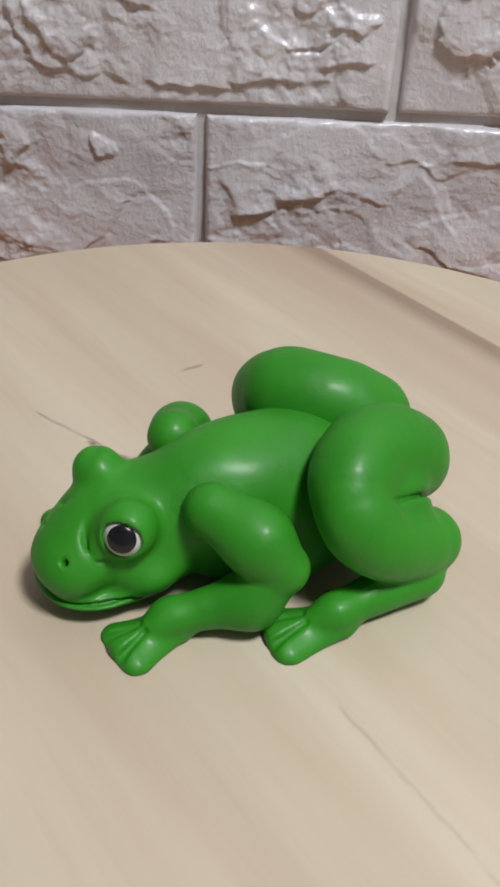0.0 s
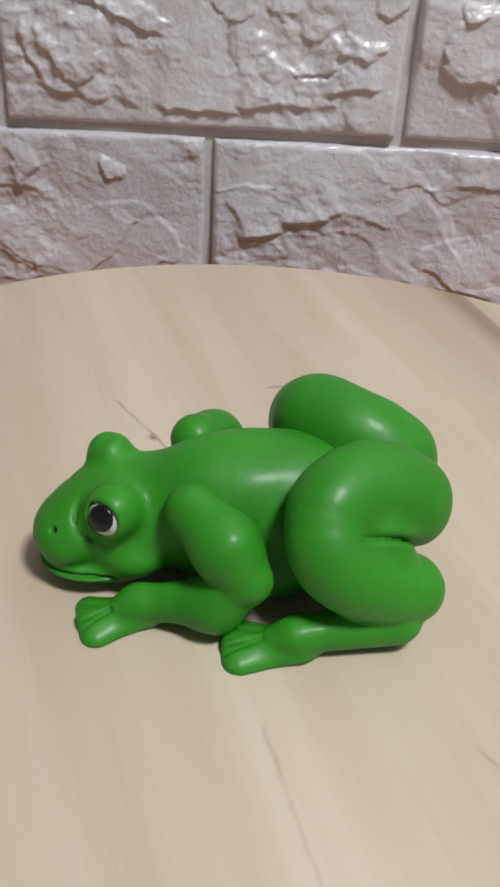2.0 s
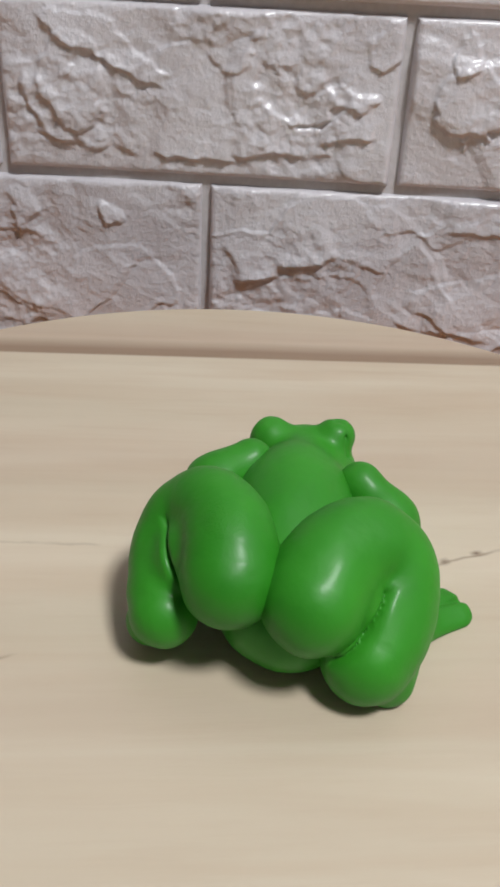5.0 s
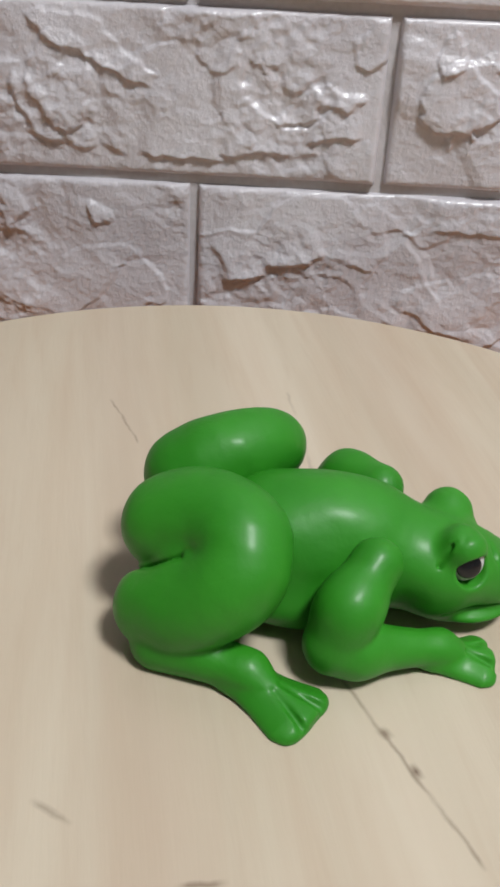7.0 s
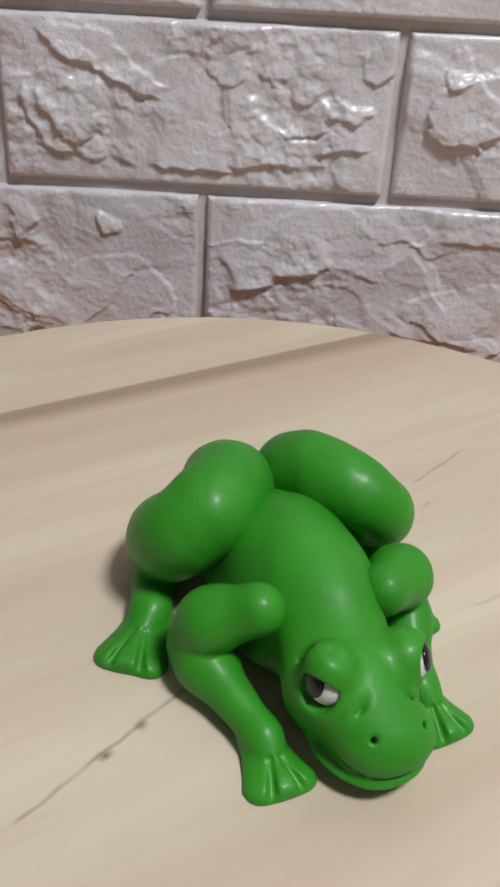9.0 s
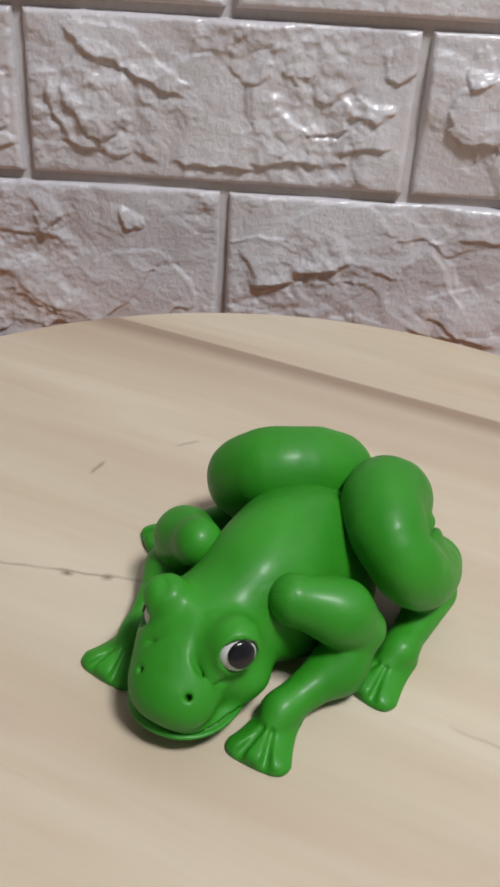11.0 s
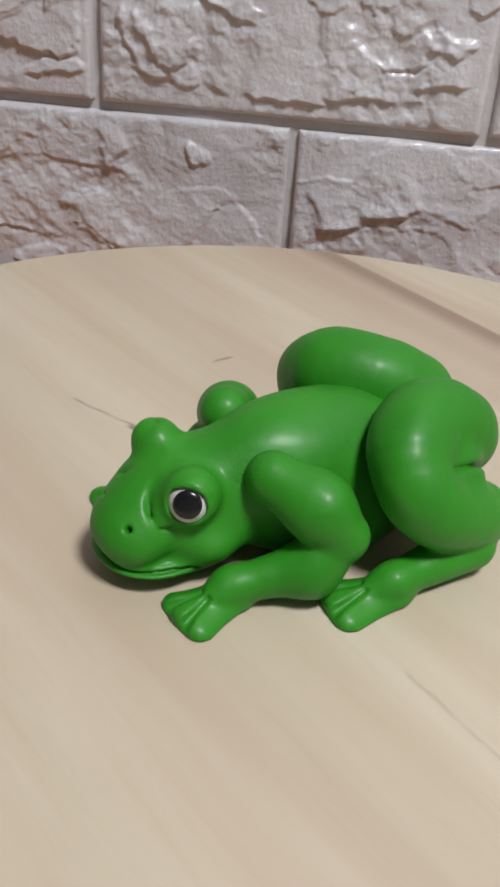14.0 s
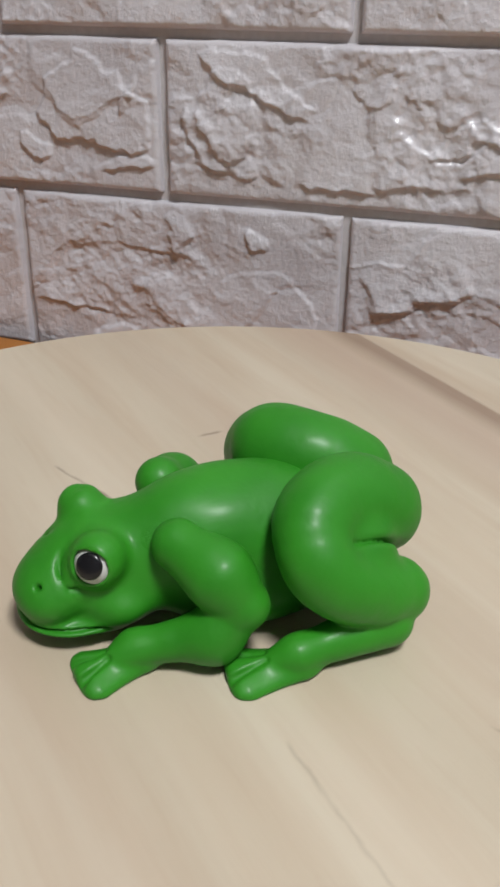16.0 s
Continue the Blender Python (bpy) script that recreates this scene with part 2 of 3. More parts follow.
ceiling_lamp = tagged(new("ceiling_lamp"), "round white ceiling lamp, lit, under the ceiling", "lamp")
ceiling_lamp.location = (LAMP[0], LAMP[1], 1.65)
bm = lathe([(0.17, -0.055), (0.195, -0.045), (0.20, -0.02), (0.20, 0.0)], 48)
part("diffuser", bm, GLOW, ceiling_lamp, "glowing opal diffuser", True)
bm = lathe([(0.203, -0.018), (0.215, -0.016), (0.215, -0.0005), (0.203, -0.0005)], 48)
part("rim", bm, METAL, ceiling_lamp, "grey metal rim", True)

# ---- the wall of moulded foam stones ----
ROW, COL, TILT = 0.0734, 0.1738, 1.7
wall = tagged(part("wall_back", box(-1.56, 0, -0.82, 1.84, 0.10, 1.60), MORTAR),
              "white embossed foam stone wall panel with recessed joints", "wall", kind="structure")
wall.matrix_world = pose(-0.0405, WALL_Y, 0.0341, 0, -TILT, 0)
GAP, DEPTH = 0.0036, 0.0012


def stone_height(x, z, w, h, seed, rough=1.0):
    """Relief of one stone in metres above the joint: split faces, ledges and grain."""
    rng = np.random.RandomState(seed)
    wx, wz = x + 0.010 * fbm(x * 40, z * 40, seed + 11, 3), z + 0.010 * fbm(x * 40 + 9, z * 40 + 5, seed + 23, 3)
    n = 14
    px, pz = rng.rand(n) * w, rng.rand(n) * h
    d = np.stack([((wx - a) * 0.8) ** 2 + (wz - b) ** 2 for a, b in zip(px, pz)], -1)
    order = np.argsort(d, -1)
    tops, sx, sz = rng.rand(n) * 0.0034 * rough, (rng.rand(n) - 0.5) * 0.14, (rng.rand(n) - 0.6) * 0.18
    plane = np.stack([tops[i] + sx[i] * (wx - px[i]) + sz[i] * (wz - pz[i]) for i in range(n)], -1)
    d1, d2 = np.take_along_axis(d, order[..., :1], -1)[..., 0], np.take_along_axis(d, order[..., 1:2], -1)[..., 0]
    p1, p2 = np.take_along_axis(plane, order[..., :1], -1)[..., 0], np.take_along_axis(plane, order[..., 1:2], -1)[..., 0]
    e = np.clip((np.sqrt(d2) - np.sqrt(d1)) / 0.0050, 0, 1)
    t = 0.5 + 0.5 * e * e * (3 - 2 * e)
    f = 2.3 * (0.5 + fbm(wx * 20 + 3, wz * 27, seed + 51, 5)) + 10 * (0.5 * h - wz)
    k = np.floor(f)
    g = np.clip((f - k - 0.55) / 0.45, 0, 1)
    terrace = 0.0007 * rough ** 0.6 * (k + g * g * (3 - 2 * g))
    ridge = 0.5 - np.abs(fbm(x * 105 + z * 40, z * 130 - x * 30, seed + 41, 3))
    grain = 0.0008 * fbm(x * 190, z * 190, seed + 31, 4) + 0.0009 * ridge + 0.0011 * fbm(x * 60, z * 70, seed + 71, 2)
    patch = np.clip(0.5 + 3.2 * fbm(x * 24 + 2, z * 30, seed + 91, 2), 0.1, 1.5)
    return 0.0024 + 0.6 * (p1 * t + p2 * (1 - t)) + terrace + patch * grain


def split_face(x, z, y, seed, u, v, rx, rz, turn, lift, w, h):
    """Adds one broken face: a ragged patch (millimetres, degrees) that stands proud at its lower edge, or a hollow."""
    c, s_ = math.cos(radians(turn)), math.sin(radians(turn))
    dx, dz = (x - u * w) * 1000, (z - v * h) * 1000
    dx, dz = dx + 17 * fbm(x * 38, z * 38, seed, 5), dz + 14 * fbm(x * 38 + 7, z * 38 + 3, seed + 5, 5)
    a, b = (dx * c + dz * s_) / rx, (-dx * s_ + dz * c) / rz
    r = np.maximum(np.maximum(np.abs(a), np.abs(b)), (np.abs(a) + np.abs(b)) * 0.72)
    m = np.clip((1.0 - r) * min(rx, rz) / 1.8, 0, 1)
    m = m * m * (3 - 2 * m)
    lean = 1.0 if lift < 0 else np.clip(0.72 - 0.38 * b, 0.2, 1.2)
    return y + m * lift * lean * 0.85 / 1000


def ledge(x, z, y, seed, u0, v0, u1, v1, lift, w, h):
    """A thin broken ledge along a ragged line: proud at the line, fading upwards."""
    dx, dz = u1 * w - u0 * w, v1 * h - v0 * h
    ln = math.hypot(dx, dz)
    ux, uz = dx / ln, dz / ln
    qx, qz = x - u0 * w + 0.004 * fbm(x * 70, z * 70, seed, 4), z - v0 * h + 0.005 * fbm(x * 60 + 4, z * 60, seed + 3, 4)
    a, b = qx * ux + qz * uz, -qx * uz + qz * ux
    ends = np.clip(a / 0.006, 0, 1) * np.clip((ln - a) / 0.006, 0, 1)
    up = np.clip(b / 0.0016, 0, 1) * np.exp(-np.maximum(b, 0) / 0.011)
    return y + 0.8 * lift / 1000 * ends * up


def stone_mesh(w, h, step, seed, faces_=()):
    nx, nz = max(3, round(w / step)), max(3, round(h / step))
    gx, gz = np.meshgrid(np.linspace(0, w, nx + 1), np.linspace(0, h, nz + 1), indexing="ij")
    y = stone_height(gx, gz, w, h, seed, 0.8 if faces_ else 1.0)
    for i, f in enumerate(faces_):
        y = (split_face if len(f) == 6 else ledge)(gx, gz, y, seed + 60 + 9 * i, *f, w, h)
    edge = np.minimum(np.minimum(gx, w - gx), np.minimum(gz, h - gz))
    k = np.clip(edge / 0.0030, 0, 1)
    y = DEPTH + (y - DEPTH) * (k * (2 - k)) ** 0.7
    y = np.where(edge < 1e-6, -0.001, np.maximum(y, DEPTH * 0.9))
    verts = np.stack([gx, -y, gz], -1).reshape(-1, 3)
    i = np.arange(nx)[:, None] * (nz + 1) + np.arange(nz)[None]
    faces = np.stack([i, i + nz + 1, i + nz + 2, i + 1], -1).reshape(-1, 4)
    me = bpy.data.meshes.new("brick")
    me.from_pydata(verts.tolist(), [], faces.tolist())
    me.materials.append(WALL)
    me.polygons.foreach_set("use_smooth", [True] * len(me.polygons))
    return me


# split faces of the stones behind the turntable: place (parts of width and height), radii, turn, lift
FACES = {
    (0, 0): ((0.28, 0.76, 32, 8, -28, 2.4), (0.16, 0.46, 19, 21, -8, 1.6), (0.76, 0.56, 26, 9, 8, -1.6), (0.58, 0.86, 9, 12, 5, 1.2), (0.95, 0.88, 11, 8, 0, 1.8),
             (0.035, 0.62, 0.10, 0.24, 2.4), (0.09, 0.24, 0.21, 0.14, 3.0), (0.20, 0.12, 0.27, 0.18, 2.0), (0.28, 0.16, 0.36, 0.12, 2.4),
             (0.37, 0.13, 0.60, 0.10, 2.8), (0.58, 0.12, 0.78, 0.15, 2.6), (0.80, 0.24, 0.97, 0.30, 2.8), (0.81, 0.44, 22, 5, 12, 2.4)),
    (-1, -1): ((0.72, 0.34, 36, 20, 6, 1.6), 
               (0.31, 0.18, 15, 6, -5, 2.0), (0.74, 0.80, 12, 6, -32, 2.2), (0.52, 0.82, 10, 7, 10, 1.8), (0.02, 0.34, 0.28, 0.26, 2.6), (0.3, 0.72, 0.56, 0.66, 1.4)),
    (-1, 0): ((0.27, 0.40, 30, 14, 8, -0.8), (0.76, 0.40, 36, 22, 0, 1.6), (0.55, 0.86, 30, 7, -4, 1.0),
              (0.07, 0.45, 0.20, 0.53, 3.6), (0.18, 0.53, 0.36, 0.65, 3.2), (0.34, 0.66, 0.50, 0.56, 1.4), (0.52, 0.26, 0.60, 0.22, 2.6), (0.60, 0.24, 0.80, 0.18, 2.2), (0.62, 0.80, 0.84, 0.78, 2.0), (0.03, 0.7, 0.1, 0.5, 1.4)),
    (0, 1): ((0.16, 0.46, 17, 17, 8, 3.2), (0.09, 0.86, 8, 8, 0, 2.2), (0.35, 0.75, 20, 9, -20, 2.4), (0.5, 0.3, 24, 12, 5, 2.6), (0.8, 0.6, 24, 20, 0, 2.4)),
    (0, -1): ((0.78, 0.55, 26, 22, -8, 2.8), (0.92, 0.62, 3, 12, -35, 2.0), (0.63, 0.30, 10, 6, 0, 2.2), (0.35, 0.6, 30, 16, 12, 2.4), (0.3, 0.2, 20, 8, 0, 2.4), (0.88, 0.16, 14, 5, 0, 2.0)),
}


def lay_bricks():
    far = [stone_mesh(COL - GAP, ROW - GAP, 0.006, 900 + i) for i in range(4)]
    for row in range(-1, 15):
        shift = 0.0 if row % 2 else -0.0905
        for col in range(-8, 10):
            x0, z0 = shift + col * COL + GAP / 2, row * ROW + GAP / 2
            if x0 < -1.45 or x0 + COL > 1.75:
                continue
            near = -2 <= row <= 1 and -0.32 < x0 + COL / 2 < 0.30
            faces_ = FACES.get((row, col), ())
            tall = 0.016 if row == -1 else 0.0
            z0 -= tall
            me = stone_mesh(COL - GAP, ROW - GAP + tall, 0.0007, 37 * row + 11 * col + 500, faces_) if near else far[(row * 3 + col * 5) % 4]
            ob = new("brick", me)
            ob.parent = wall
            ob.location = (x0, 0, z0)


# ---- the table ----
table = tagged(new("table"), "orange-brown wooden table against the stone wall", "table")
table.location = (0, 0, TABLE_Z)
part("tabletop", box(-0.75, -0.45, -0.03, 0.75, WALL_Y - 0.012, 0, 0.003), TABLE, table)
for lx in (-0.70, 0.65):
    for ly in (-0.42, 0.15):
        part("leg", box(lx, ly, -0.80 - TABLE_Z, lx + 0.05, ly + 0.05, -0.03, 0.004), TABLE, table)

# ---- the turntable: three glued boards turned to a disc on a low base ----
RADIUS, THICK = 0.180, 0.016
turntable = tagged(new("turntable"), "round pale pine turntable with a cracked wooden top", "turntable")


def board(lo, hi):
    """The part of the disc between two glue lines, with a rounded rim."""
    nx, ny = math.cos(GRAIN + math.pi / 2), math.sin(GRAIN + math.pi / 2)
    gx, gy = math.cos(GRAIN), math.sin(GRAIN)
    profile = [(RADIUS - 0.004, -THICK), (RADIUS, -THICK + 0.004), (RADIUS, -0.004), (RADIUS - 0.0012, -0.0012), (RADIUS - 0.004, 0.0)]
    bm = bmesh.new()
    rings = []
    for r, z in profile:
        a0, a1 = max(lo, -r), min(hi, r)
        s0, s1 = math.asin(a0 / r), math.asin(a1 / r)
        pts = [(a, 1) for a in np.linspace(s0, s1, 72)] + [(a, -1) for a in np.linspace(s1, s0, 72)]
        rings.append([bm.verts.new((nx * r * math.sin(a) + gx * r * math.cos(a) * s, ny * r * math.sin(a) + gy * r * math.cos(a) * s, z)) for a, s in pts])
    for a, b in zip(rings, rings[1:]):
        for i in range(len(a)):
            j = (i + 1) % len(a)
            bm.faces.new((a[i], a[j], b[j], b[i]))
    bm.faces.new(list(reversed(rings[0])))
    bm.faces.new(rings[-1])
    bmesh.ops.remove_doubles(bm, verts=bm.verts[:], dist=1e-6)
    bmesh.ops.recalc_face_normals(bm, faces=bm.faces[:])
    return bm


for lo, hi in ((-1, -0.13502), (-0.13498, 0.12148), (0.12152, 1)):
    part("board", board(lo, hi), PINE, turntable)
part("base", lathe([(0.11, TABLE_Z + 0.0002), (0.112, TABLE_Z + 0.004), (0.112, -0.026), (0.10, -0.022), (0.10, -THICK - 0.0002)], 64), PINE, turntable)

# ---- the clay frog: shapes blended as distance fields, in millimetres (ahead, left, up) ----
AHEAD, LEFT = (-0.905, -0.426), (0.426, -0.905)


def ball(p, c, r):
    """An ellipsoid; r one radius or three."""
    r = np.asarray(r if isinstance(r, (tuple, list, np.ndarray)) else (r, r, r), float)
    q = (p - np.asarray(c, float)) / r
    k0 = np.sqrt((q ** 2).sum(-1)) + 1e-9
    k1 = np.sqrt(((q / r) ** 2).sum(-1)) + 1e-9
    return k0 * (k0 - 1) / k1


def limb(p, a, b, ra, rb, flat=1.0, swell=0.0):
    """A tapered, round-ended limb from a to b; flat squeezes it in height, swell thickens its middle."""
    s = np.array((1, 1, 1 / flat))
    p, a, b = p * s, np.asarray(a, float) * s, np.asarray(b, float) * s
    ab = b - a
    t = np.clip(((p - a) @ ab) / (ab @ ab), 0, 1)
    return np.sqrt(((p - a - t[..., None] * ab) ** 2).sum(-1)) - (ra + (rb - ra) * t + swell * 4 * t * (1 - t))


def blend(a, b, k):
    h = np.clip(0.5 + 0.5 * (b - a) / k, 0, 1)
    return b + (a - b) * h - k * h * (1 - h)


def carve(a, b, k):
    """a with b taken out."""
    return -blend(-a, b, k)


def unit(v):
    return np.asarray(v, float) / np.linalg.norm(v)


def foot(d, p, wrist, tip, r0, r1):
    """Thin webbed foot that fans out from the wrist to a blunt end, with two grooves between three toes."""
    a, b = np.array((wrist[0], wrist[1], 1.2)), np.array((tip[0], tip[1], 0.2))
    ln = np.linalg.norm(b - a)
    u = (b - a) / ln
    side = np.array((-u[1], u[0], 0.0))
    pad = limb(p, a, b - u * r1 * 0.55, r0, r1, 0.40)
    pad = carve(pad, -((p - b) @ u), 2.5)
    d = blend(d, limb(p, wrist, np.array((wrist[0], wrist[1], 2.0)) + u * 0.6 * ln, r0, 2.6), 4.0)
    d = blend(d, pad, 5.0)
    for s_ in (-1, 1):
        start, end = a + u * ln * 0.46 + side * s_ * r1 * 0.15, b - u * 0.2 + side * s_ * r1 * 0.42
        d = carve(d, limb(p, (*start[:2], r1 * 0.40 + 1.5), (*end[:2], r1 * 0.30), 0.3, 1.1), 1.2)
    return d


def upper_arm(p, q):
    return blend(limb(p, q["shoulder"], q["mid"], q["r_shoulder"], q["r_mid"]), limb(p, q["mid"], q["elbow"], q["r_mid"], q["r_elbow"]), 5.0)


def fore_shape(p, q):
    fore = blend(limb(p, q["elbow"], q["fore"], q["r_elbow"] - 0.3, q["r_fore"]), limb(p, q["fore"], q["wrist"], q["r_fore"], q["r_wrist"]), 4.0)
    return foot(blend(upper_arm(p, q), fore, 1.0), p, q["wrist"], q["tip"], q["r_wrist"], q["r_tip"])


def fold(p, start, end, side):
    """A thin wedge between thigh and shin, open outwards from the line start - end."""
    start, end = np.array(start), np.array(end)
    run = unit(end - start)
    out = np.array((-0.55, 0.62 * side, 0.55))
    out = unit(out - run * (out @ run))
    g = p - start
    s_, o, w = g @ run, g @ out, g @ np.cross(run, out)
    w = w + 0.7 * np.sin(s_ * 0.16)
    return np.maximum(np.maximum(np.abs(w) - 0.05 - 0.07 * np.clip(o + 2.0, 0, 12), -o - 2.0 - 0.10 * np.clip(s_, 0, 25)), (-s_ - 0.25 * o) * 0.8)


def hind_shape(p, q):
    """Thigh and shin: one sausage folded at the knee, so that its two arms press together."""
    t = np.linspace(0, 1, 17)[:, None]
    line = sum(c * t ** i * (1 - t) ** (3 - i) * np.asarray(q[k], float) for i, (k, c) in enumerate((("hip", 1), ("knee", 3), ("front", 3), ("heel", 1))))
    r = (q["r_hip"] * (1 - t) ** 2 + 2 * q["r_knee"] * t * (1 - t) + q["r_heel"] * t ** 2)[:, 0]
    join = functools.partial(blend, k=2.5)
    r = r - 0.5
    thigh = functools.reduce(join, [limb(p, line[i], line[i + 1], r[i], r[i + 1]) for i in range(8)])
    shin = functools.reduce(join, [limb(p, line[i], line[i + 1], r[i], r[i + 1]) for i in range(8, 16)])
    d = blend(thigh, shin, 0.9)
    d = blend(d, ball(p, q["core"], q["s_core"]), 3.0)
    return carve(d, fold(p, q["crease"], q["crease_end"], np.sign(q["crease"][1])), 1.8)


def hind_foot(d, p, q):
    d = blend(d, limb(p, q["sole"], q["ankle"], q["r_sole"], q["r_ankle"]), 1.0)
    return foot(d, p, q["ankle"], q["toe"], q["r_ankle"], q["r_toe"])


def torso_shape(p, q):
    d = ball(p, q["belly"], q["s_belly"])
    d = blend(d, ball(p, (7, 0, 9), (25, 20.5, 9.5)), 5)
    d = blend(d, ball(p, q["rump"], q["s_rump"]), 8)
    return blend(d, ball(p, q["chest"], q["s_chest"]), 8)


def head_shape(p, q):
    d = ball(p, q["skull"], q["s_skull"])
    d = blend(d, ball(p, q["snout"], q["s_snout"]), 7)
    d = blend(d, limb(p, q["brow"], q["nose"], 5.5, q["r_nose"]), 5)
    d = blend(d, ball(p, q["jaw"], q["s_jaw"]), 2.0)
    return blend(d, ball(p, q["cheek"], q["s_cheek"]), 4)


BODY = dict(
    belly=(5.8, -1.2, 15.2), s_belly=(24.2, 17.4, 18.8), rump=(-13.0, -3.2, 11.3), s_rump=(15.0, 15.3, 12.6), chest=(21.4, -0.1, 18.5),
    s_chest=(16.4, 13.0, 14.4), skull=(40.0, -2.1, 16.2), s_skull=(14.9, 13.5, 10.6), snout=(53.3, 1.7, 11.2),
    s_snout=(8.5, 10.2, 7.0), brow=(42.5, 2.1, 18.5), nose=(53.9, 3.2, 12.3), r_nose=3.4, jaw=(48.1, 1.0, 5.6),
    s_jaw=(13.3, 12.6, 2.8), cheek=(38.7, 0.6, 9.7), s_cheek=(9.9, 14.6, 6.9), eye_left=(43.3, 8.9, 22.0), r_eye_left=6.3,
    eye_right=(44.3, -8.8, 24.7), r_eye_right=5.5)
FORE_LEFT = dict(
    shoulder=(26.3, 12.5, 25.1), mid=(19.1, 20.7, 21.3), elbow=(14.9, 24.6, 15.7), fore=(21.2, 23.7, 8.0), wrist=(37.8, 19.3, 4.4),
    tip=(51.0, 21.5, 1.1), r_shoulder=5.9, r_mid=6.6, r_elbow=5.7, r_fore=5.8, r_wrist=3.5, r_tip=7.4)
FORE_RIGHT = dict(
    shoulder=(23.9, -16.5, 23.8), mid=(18.5, -25.1, 17.9), elbow=(16.1, -27.1, 9.2), fore=(21.2, -26.5, 7.7), wrist=(41.1, -19.9, 4.1),
    tip=(54.2, -19.1, 1.1), r_shoulder=6.0, r_mid=6.6, r_elbow=6.8, r_fore=6.3, r_wrist=3.6, r_tip=7.9)
HIND_LEFT = dict(
    hip=(-21.0, 10.2, 25.7), knee=(0.9, 11.6, 40.6), front=(11.2, 35.7, 22.7), heel=(-21.1, 24.5, 12.4), sole=(-18.3, 28.1, 6.8),
    ankle=(4.1, 30.5, 4.4), toe=(19.6, 29.1, 1.1), core=(-11.5, 20.5, 22.5), s_core=(10.4, 8.6, 9.0), r_hip=11.6, r_knee=6.6,
    r_heel=8.4, r_sole=5.9, r_ankle=3.7, r_toe=7.8, crease=(-9.5, 29.0, 30.6), crease_end=(-26.4, 18.5, 18.8))
HIND_RIGHT = dict(
    hip=(-22.6, -8.6, 23.8), knee=(0.6, -13.4, 36.2), front=(0.9, -34.7, 23.4), heel=(-23.3, -21.9, 10.5), sole=(-22.3, -26.9, 4.8),
    ankle=(-2.1, -33.2, 4.1), toe=(12.6, -43.2, 1.2), core=(-14.0, -20.5, 19.5), s_core=(10.3, 8.4, 8.8), r_hip=12.1, r_knee=9.4,
    r_heel=10.9, r_sole=6.9, r_ankle=4.4, r_toe=8.9, crease=(-18.4, -23.6, 26.3), crease_end=(-32.4, -15.7, 14.6))


def net(name, field, lo, hi, h, mat, parent):
    """A smooth skin on the zero of a distance field."""
    ax = [np.arange(a, b + h, h) for a, b in zip(lo, hi)]
    grid = np.stack(np.meshgrid(*ax, indexing="ij"), -1)
    v = field(grid)
    inside = v < 0
    n = np.array(v.shape) - 1
    total, count = np.zeros((*n, 3)), np.zeros(n)
    offs = [(i, j, k) for i in (0, 1) for j in (0, 1) for k in (0, 1)]
    for o in offs:
        for axis in range(3):
            if o[axis]:
                continue
            q = list(o)
            q[axis] = 1
            sa = tuple(slice(o[k], o[k] + n[k]) for k in range(3))
            sb = tuple(slice(q[k], q[k] + n[k]) for k in range(3))
            cross = inside[sa] != inside[sb]
            t = np.where(cross, v[sa] / (v[sa] - v[sb] + 1e-12), 0)
            pos = grid[sa] + t[..., None] * (grid[sb] - grid[sa])
            total += np.where(cross[..., None], pos, 0)
            count += cross
    on = count > 0
    index = -np.ones(tuple(n), int)
    index[on] = np.arange(on.sum())
    verts = total[on] / count[on][:, None]
    faces = []
    for axis in range(3):
        b, c = (axis + 1) % 3, (axis + 2) % 3
        cut = [slice(1, n[k]) for k in range(3)]
        cut[axis] = slice(0, n[axis])
        nxt = list(cut)
        nxt[axis] = slice(1, n[axis] + 1)
        ia, ib = inside[tuple(cut)], inside[tuple(nxt)]
        for flip, m in ((False, ia & ~ib), (True, ~ia & ib)):
            cells = np.argwhere(m)
            cells = cells + np.array([0 if k == axis else 1 for k in range(3)])
            db, dc = np.eye(3, dtype=int)[b], np.eye(3, dtype=int)[c]
            quad = [index[tuple((cells + s).T)] for s in (-db - dc, -dc, 0 * db, -db)]
            quad = np.stack(quad[::-1] if flip else quad, -1)
            faces.append(quad)
    faces = np.concatenate(faces)
    for _ in range(2):
        e = 0.05
        f0 = field(verts)
        g = np.stack([(field(verts + d) - f0) / e for d in np.eye(3) * e], -1)
        step = np.clip(f0 / ((g ** 2).sum(-1) + 0.05), -h, h)
        verts = verts - g * step[:, None]
    verts[:, 2] = np.maximum(verts[:, 2], 0.15)
    out = np.stack([verts[:, 0] * AHEAD[0] + verts[:, 1] * LEFT[0], verts[:, 0] * AHEAD[1] + verts[:, 1] * LEFT[1], verts[:, 2]], -1) / 1000
    ob = from_arrays(name, out, faces, mat, parent)
    return ob


def lumps(p, amp=0.25, s=0.16):
    """Slight unevenness of hand-rolled clay."""
    x, y, z = p[..., 0] * s, p[..., 1] * s, p[..., 2] * s
    return amp * (np.sin(x * 1.3 + 1.7 * np.sin(y * 0.9)) * np.sin(y * 1.1 + z) + 0.5 * np.sin(z * 2.1 + x * 1.9) * np.sin(y * 2.3 + 1))


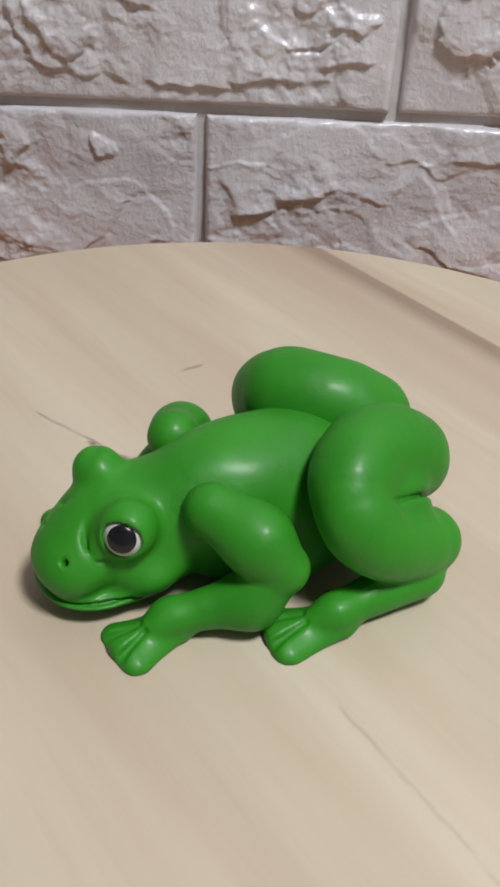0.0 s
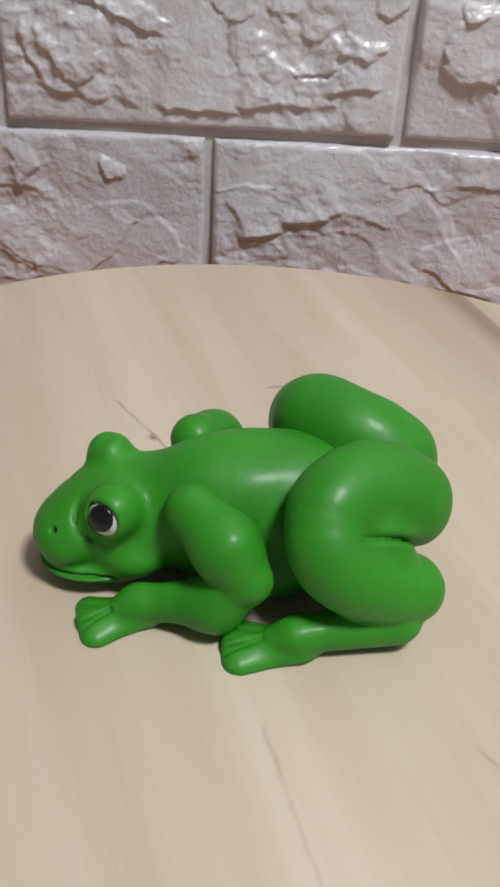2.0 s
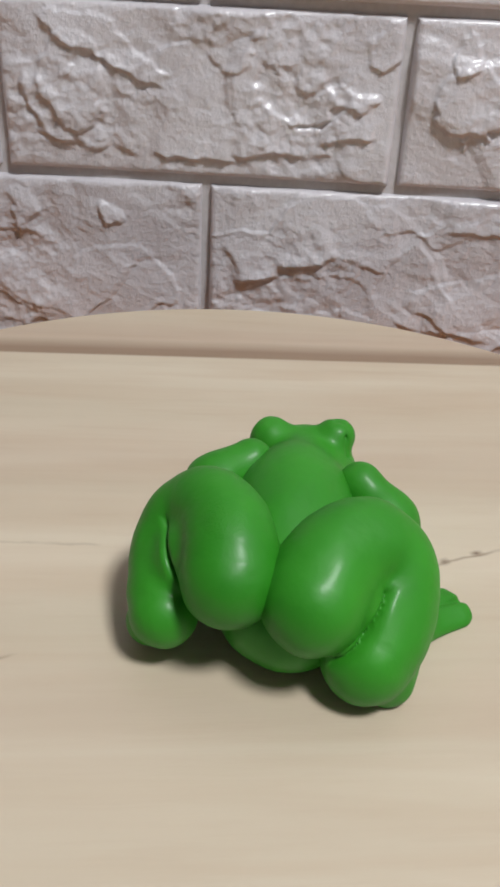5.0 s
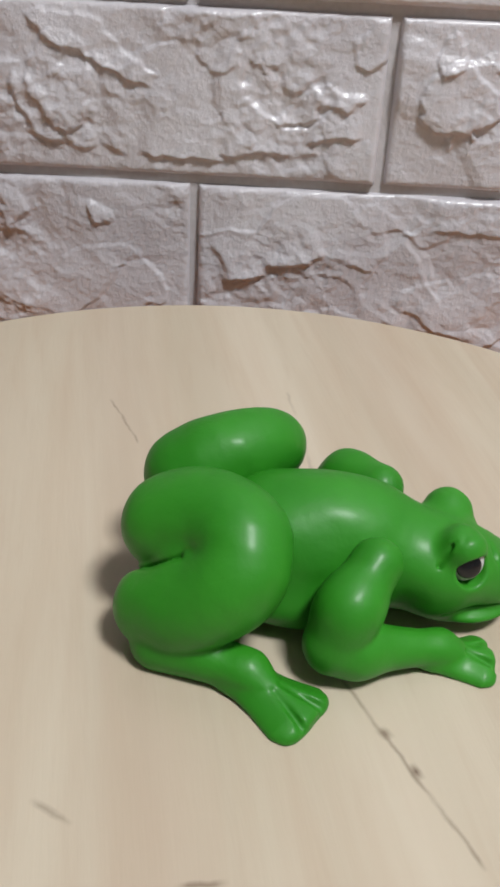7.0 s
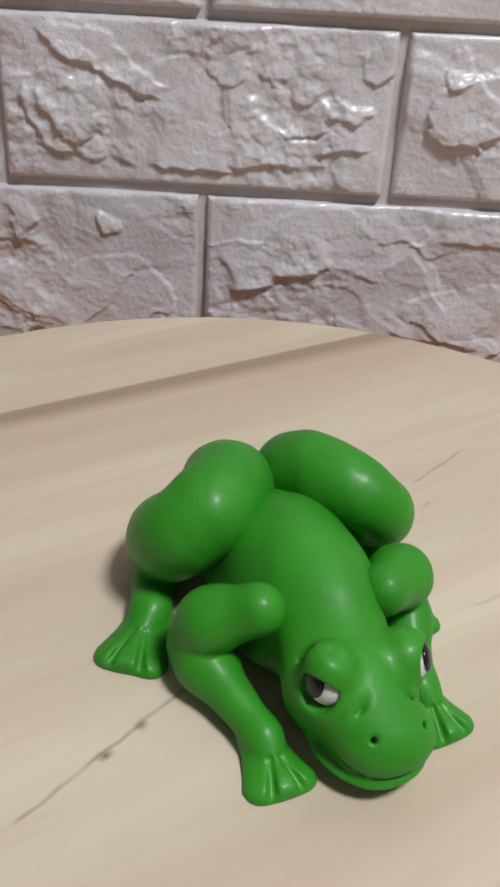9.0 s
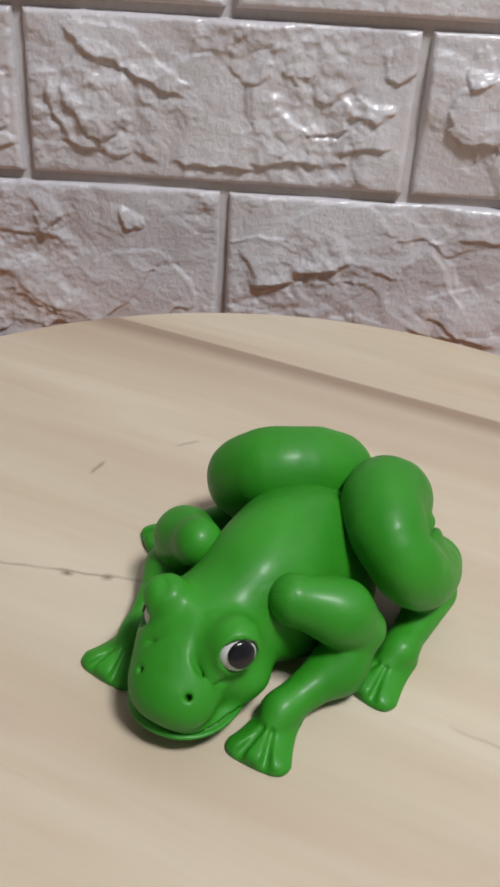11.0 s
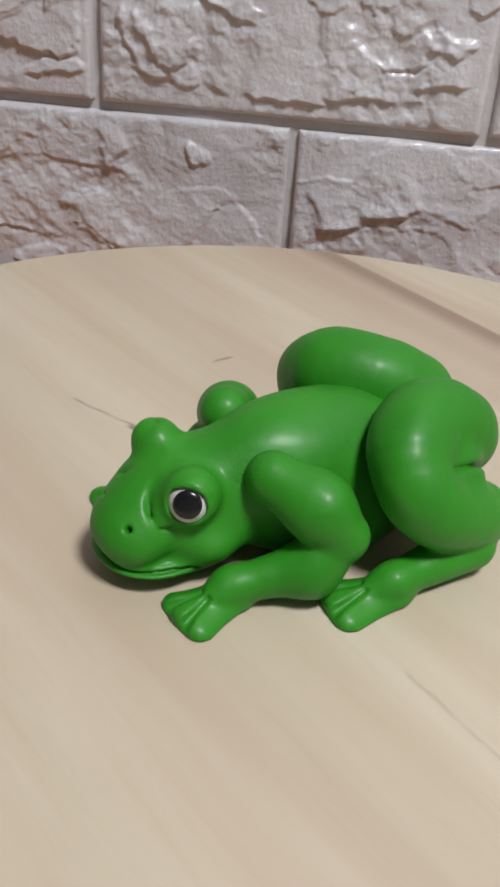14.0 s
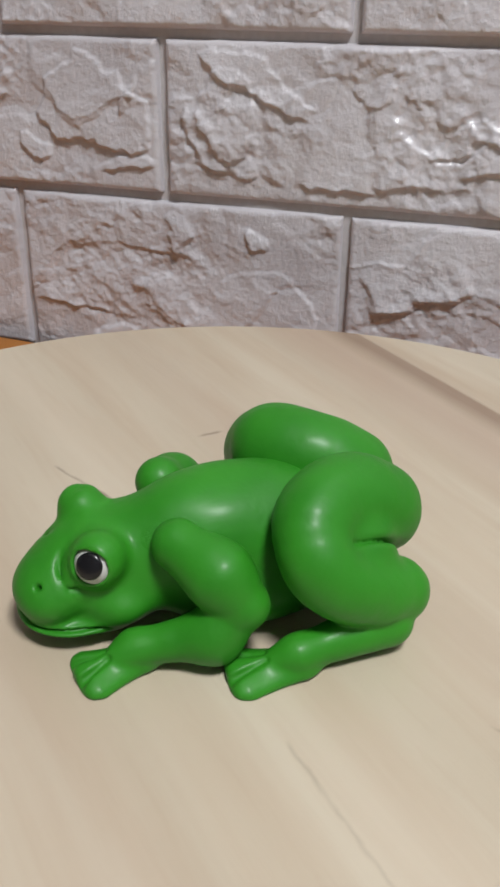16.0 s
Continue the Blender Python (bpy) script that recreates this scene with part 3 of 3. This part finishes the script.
# each eyeball: its centre, the way the opening faces, the gaze, how far the lid is raised
EYES = (((43.7, 9.6, 21.6), (0.50, 0.78, 0.32), (0.46, 0.77, 0.38), 3.8), ((44.8, -8.3, 21.2), (0.47, -0.88, 0.02), (0.14, -0.93, 0.30), 3.2))
BALL = 4.8
NOSTRILS = ((56.2, 8.0, 15.8), (56.9, -3.7, 16.0))


def body_field(p):
    q = BODY
    head = head_shape(p, q)
    d = blend(torso_shape(p, q), head, 6)
    d = blend(d, ball(p, q["eye_left"], q["r_eye_left"]), 2.6)
    d = blend(d, ball(p, q["eye_right"], q["r_eye_right"]), 2.6)
    # lips parted by a line that ends in a tucked corner
    x, y, z = p[..., 0], p[..., 1], p[..., 2]
    line = 7.4 - 0.11 * (y - 1.0) + 0.25 * np.sin(y * 0.5)
    slit = np.maximum(np.maximum(np.abs(z - line) - 0.25, -(head + 1.3)), 41.5 - x)
    d = carve(d, slit, 0.55)
    d = carve(d, limb(p, (44.5, 13.6, 6.1), (39.5, 14.4, 3.4), 0.5, 1.7), 0.8)
    d = carve(d, limb(p, (46.5, -13.6, 9.4), (51.0, -11.8, 8.6), 0.4, 0.5), 0.8)
    # folds on the brow, from the eyes towards the snout
    for a, b, r in (((52.5, -1.0, 17.2), (43.5, -2.4, 25.0), 1.0), ((51.5, -5.0, 17.2), (44.0, -5.8, 26.0), 0.8), ((51.5, 4.4, 17.8), (43.0, 3.4, 24.2), 0.7)):
        d = blend(d, limb(p, a, b, 0.3, r), 3.0)
    for c, way, gaze, lid in EYES:
        w, c = unit(way), np.asarray(c)
        g = p - c
        h = g @ w
        rad = np.sqrt(np.maximum((g ** 2).sum(-1) - h * h, 0))
        # a crease behind and below the eye, and a soft one towards the snout
        d = carve(d, np.maximum(np.sqrt((rad - 7.4) ** 2 + (h - 1.0) ** 2) - 0.25, 0.5 * (g[..., 0] + 0.6 * g[..., 2] - 1.0)), 1.2)
        d = carve(d, np.maximum(np.sqrt((rad - 8.6) ** 2 + (0.5 * (h - 0.8)) ** 2) - 0.1, 0.5 * (3.5 - 0.8 * g[..., 0] - 0.4 * g[..., 2])), 1.9)
        # the opening and a heavy upper lid
        d = carve(d, limb(p, c + 1.5 * w, c + 9.0 * w, 3.9, 4.3), 0.9)
        up = unit(np.array((0, 0, 1.0)) - w * w[2])
        hood = np.maximum(np.sqrt((g ** 2).sum(-1)) - BALL - 0.7, lid - g @ up - 0.10 * h)
        d = blend(d, hood, 0.9)
    for c in NOSTRILS:
        way = unit((0.62, 0.25 * np.sign(c[1]), 0.74))
        d = carve(d, limb(p, np.asarray(c) + 2.0 * way, np.asarray(c) - 2.2 * way, 0.9, 0.6), 0.8)
    return d + lumps(p, 0.22)


def fore_field(q):
    return lambda p: fore_shape(p, q) + lumps(p, 0.16) + lumps(p, 0.05, 0.33)


def hind_field(q):
    return lambda p: hind_foot(hind_shape(p, q), p, q) + lumps(p, 0.18) + lumps(p, 0.05, 0.33)


frog = tagged(new("frog_figurine"), "bright green modelling-clay frog crouching on the turntable", "figurine")
body = net("body", body_field, (-30, -26, -2), (68, 26, 44), 0.5, CLAY, frog)
net("foreleg", fore_field(FORE_LEFT), (2, 2, -2), (64, 42, 40), 0.5, CLAY, frog)
net("foreleg", fore_field(FORE_RIGHT), (2, -44, -2), (66, -2, 38), 0.5, CLAY, frog)
net("hind_leg", hind_field(HIND_LEFT), (-40, -8, -2), (32, 54, 50), 0.5, CLAY, frog)
net("hind_leg", hind_field(HIND_RIGHT), (-44, -60, -2), (32, 8, 50), 0.5, CLAY, frog)


def frog_point(u, v, z):
    return Vector((u * AHEAD[0] + v * LEFT[0], u * AHEAD[1] + v * LEFT[1], z)) / 1000


def eye(c, way, gaze, lid):
    bm = bmesh.new()
    bmesh.ops.create_icosphere(bm, subdivisions=4, radius=BALL / 1000)
    eyeball = part("eyeball", bm, EYE_WHITE, frog, "white clay eyeball", True)
    eyeball.location = frog_point(*c)
    g = Vector(frog_point(*gaze)).normalized()
    bm = bmesh.new()
    bmesh.ops.create_icosphere(bm, subdivisions=4, radius=0.0030)
    for v in bm.verts:
        v.co -= g * v.co.dot(g) * 0.68
    bmesh.ops.translate(bm, verts=bm.verts[:], vec=g * 0.0042)
    part("pupil", bm, EYE_BLACK, eyeball, "black clay pupil", True)


for e in EYES:
    eye(*e)

lay_bricks()


def motions():
    # the turntable keeps turning between the rows of the path
    turns = sorted([(r[0], r[7]) for r in PATH] + EXTRA_TURNS)
    for thing in (turntable, frog):
        walk(thing, [(t, pose(*AXLE, 0, 0, 0, a)) for t, a in turns])


motions()
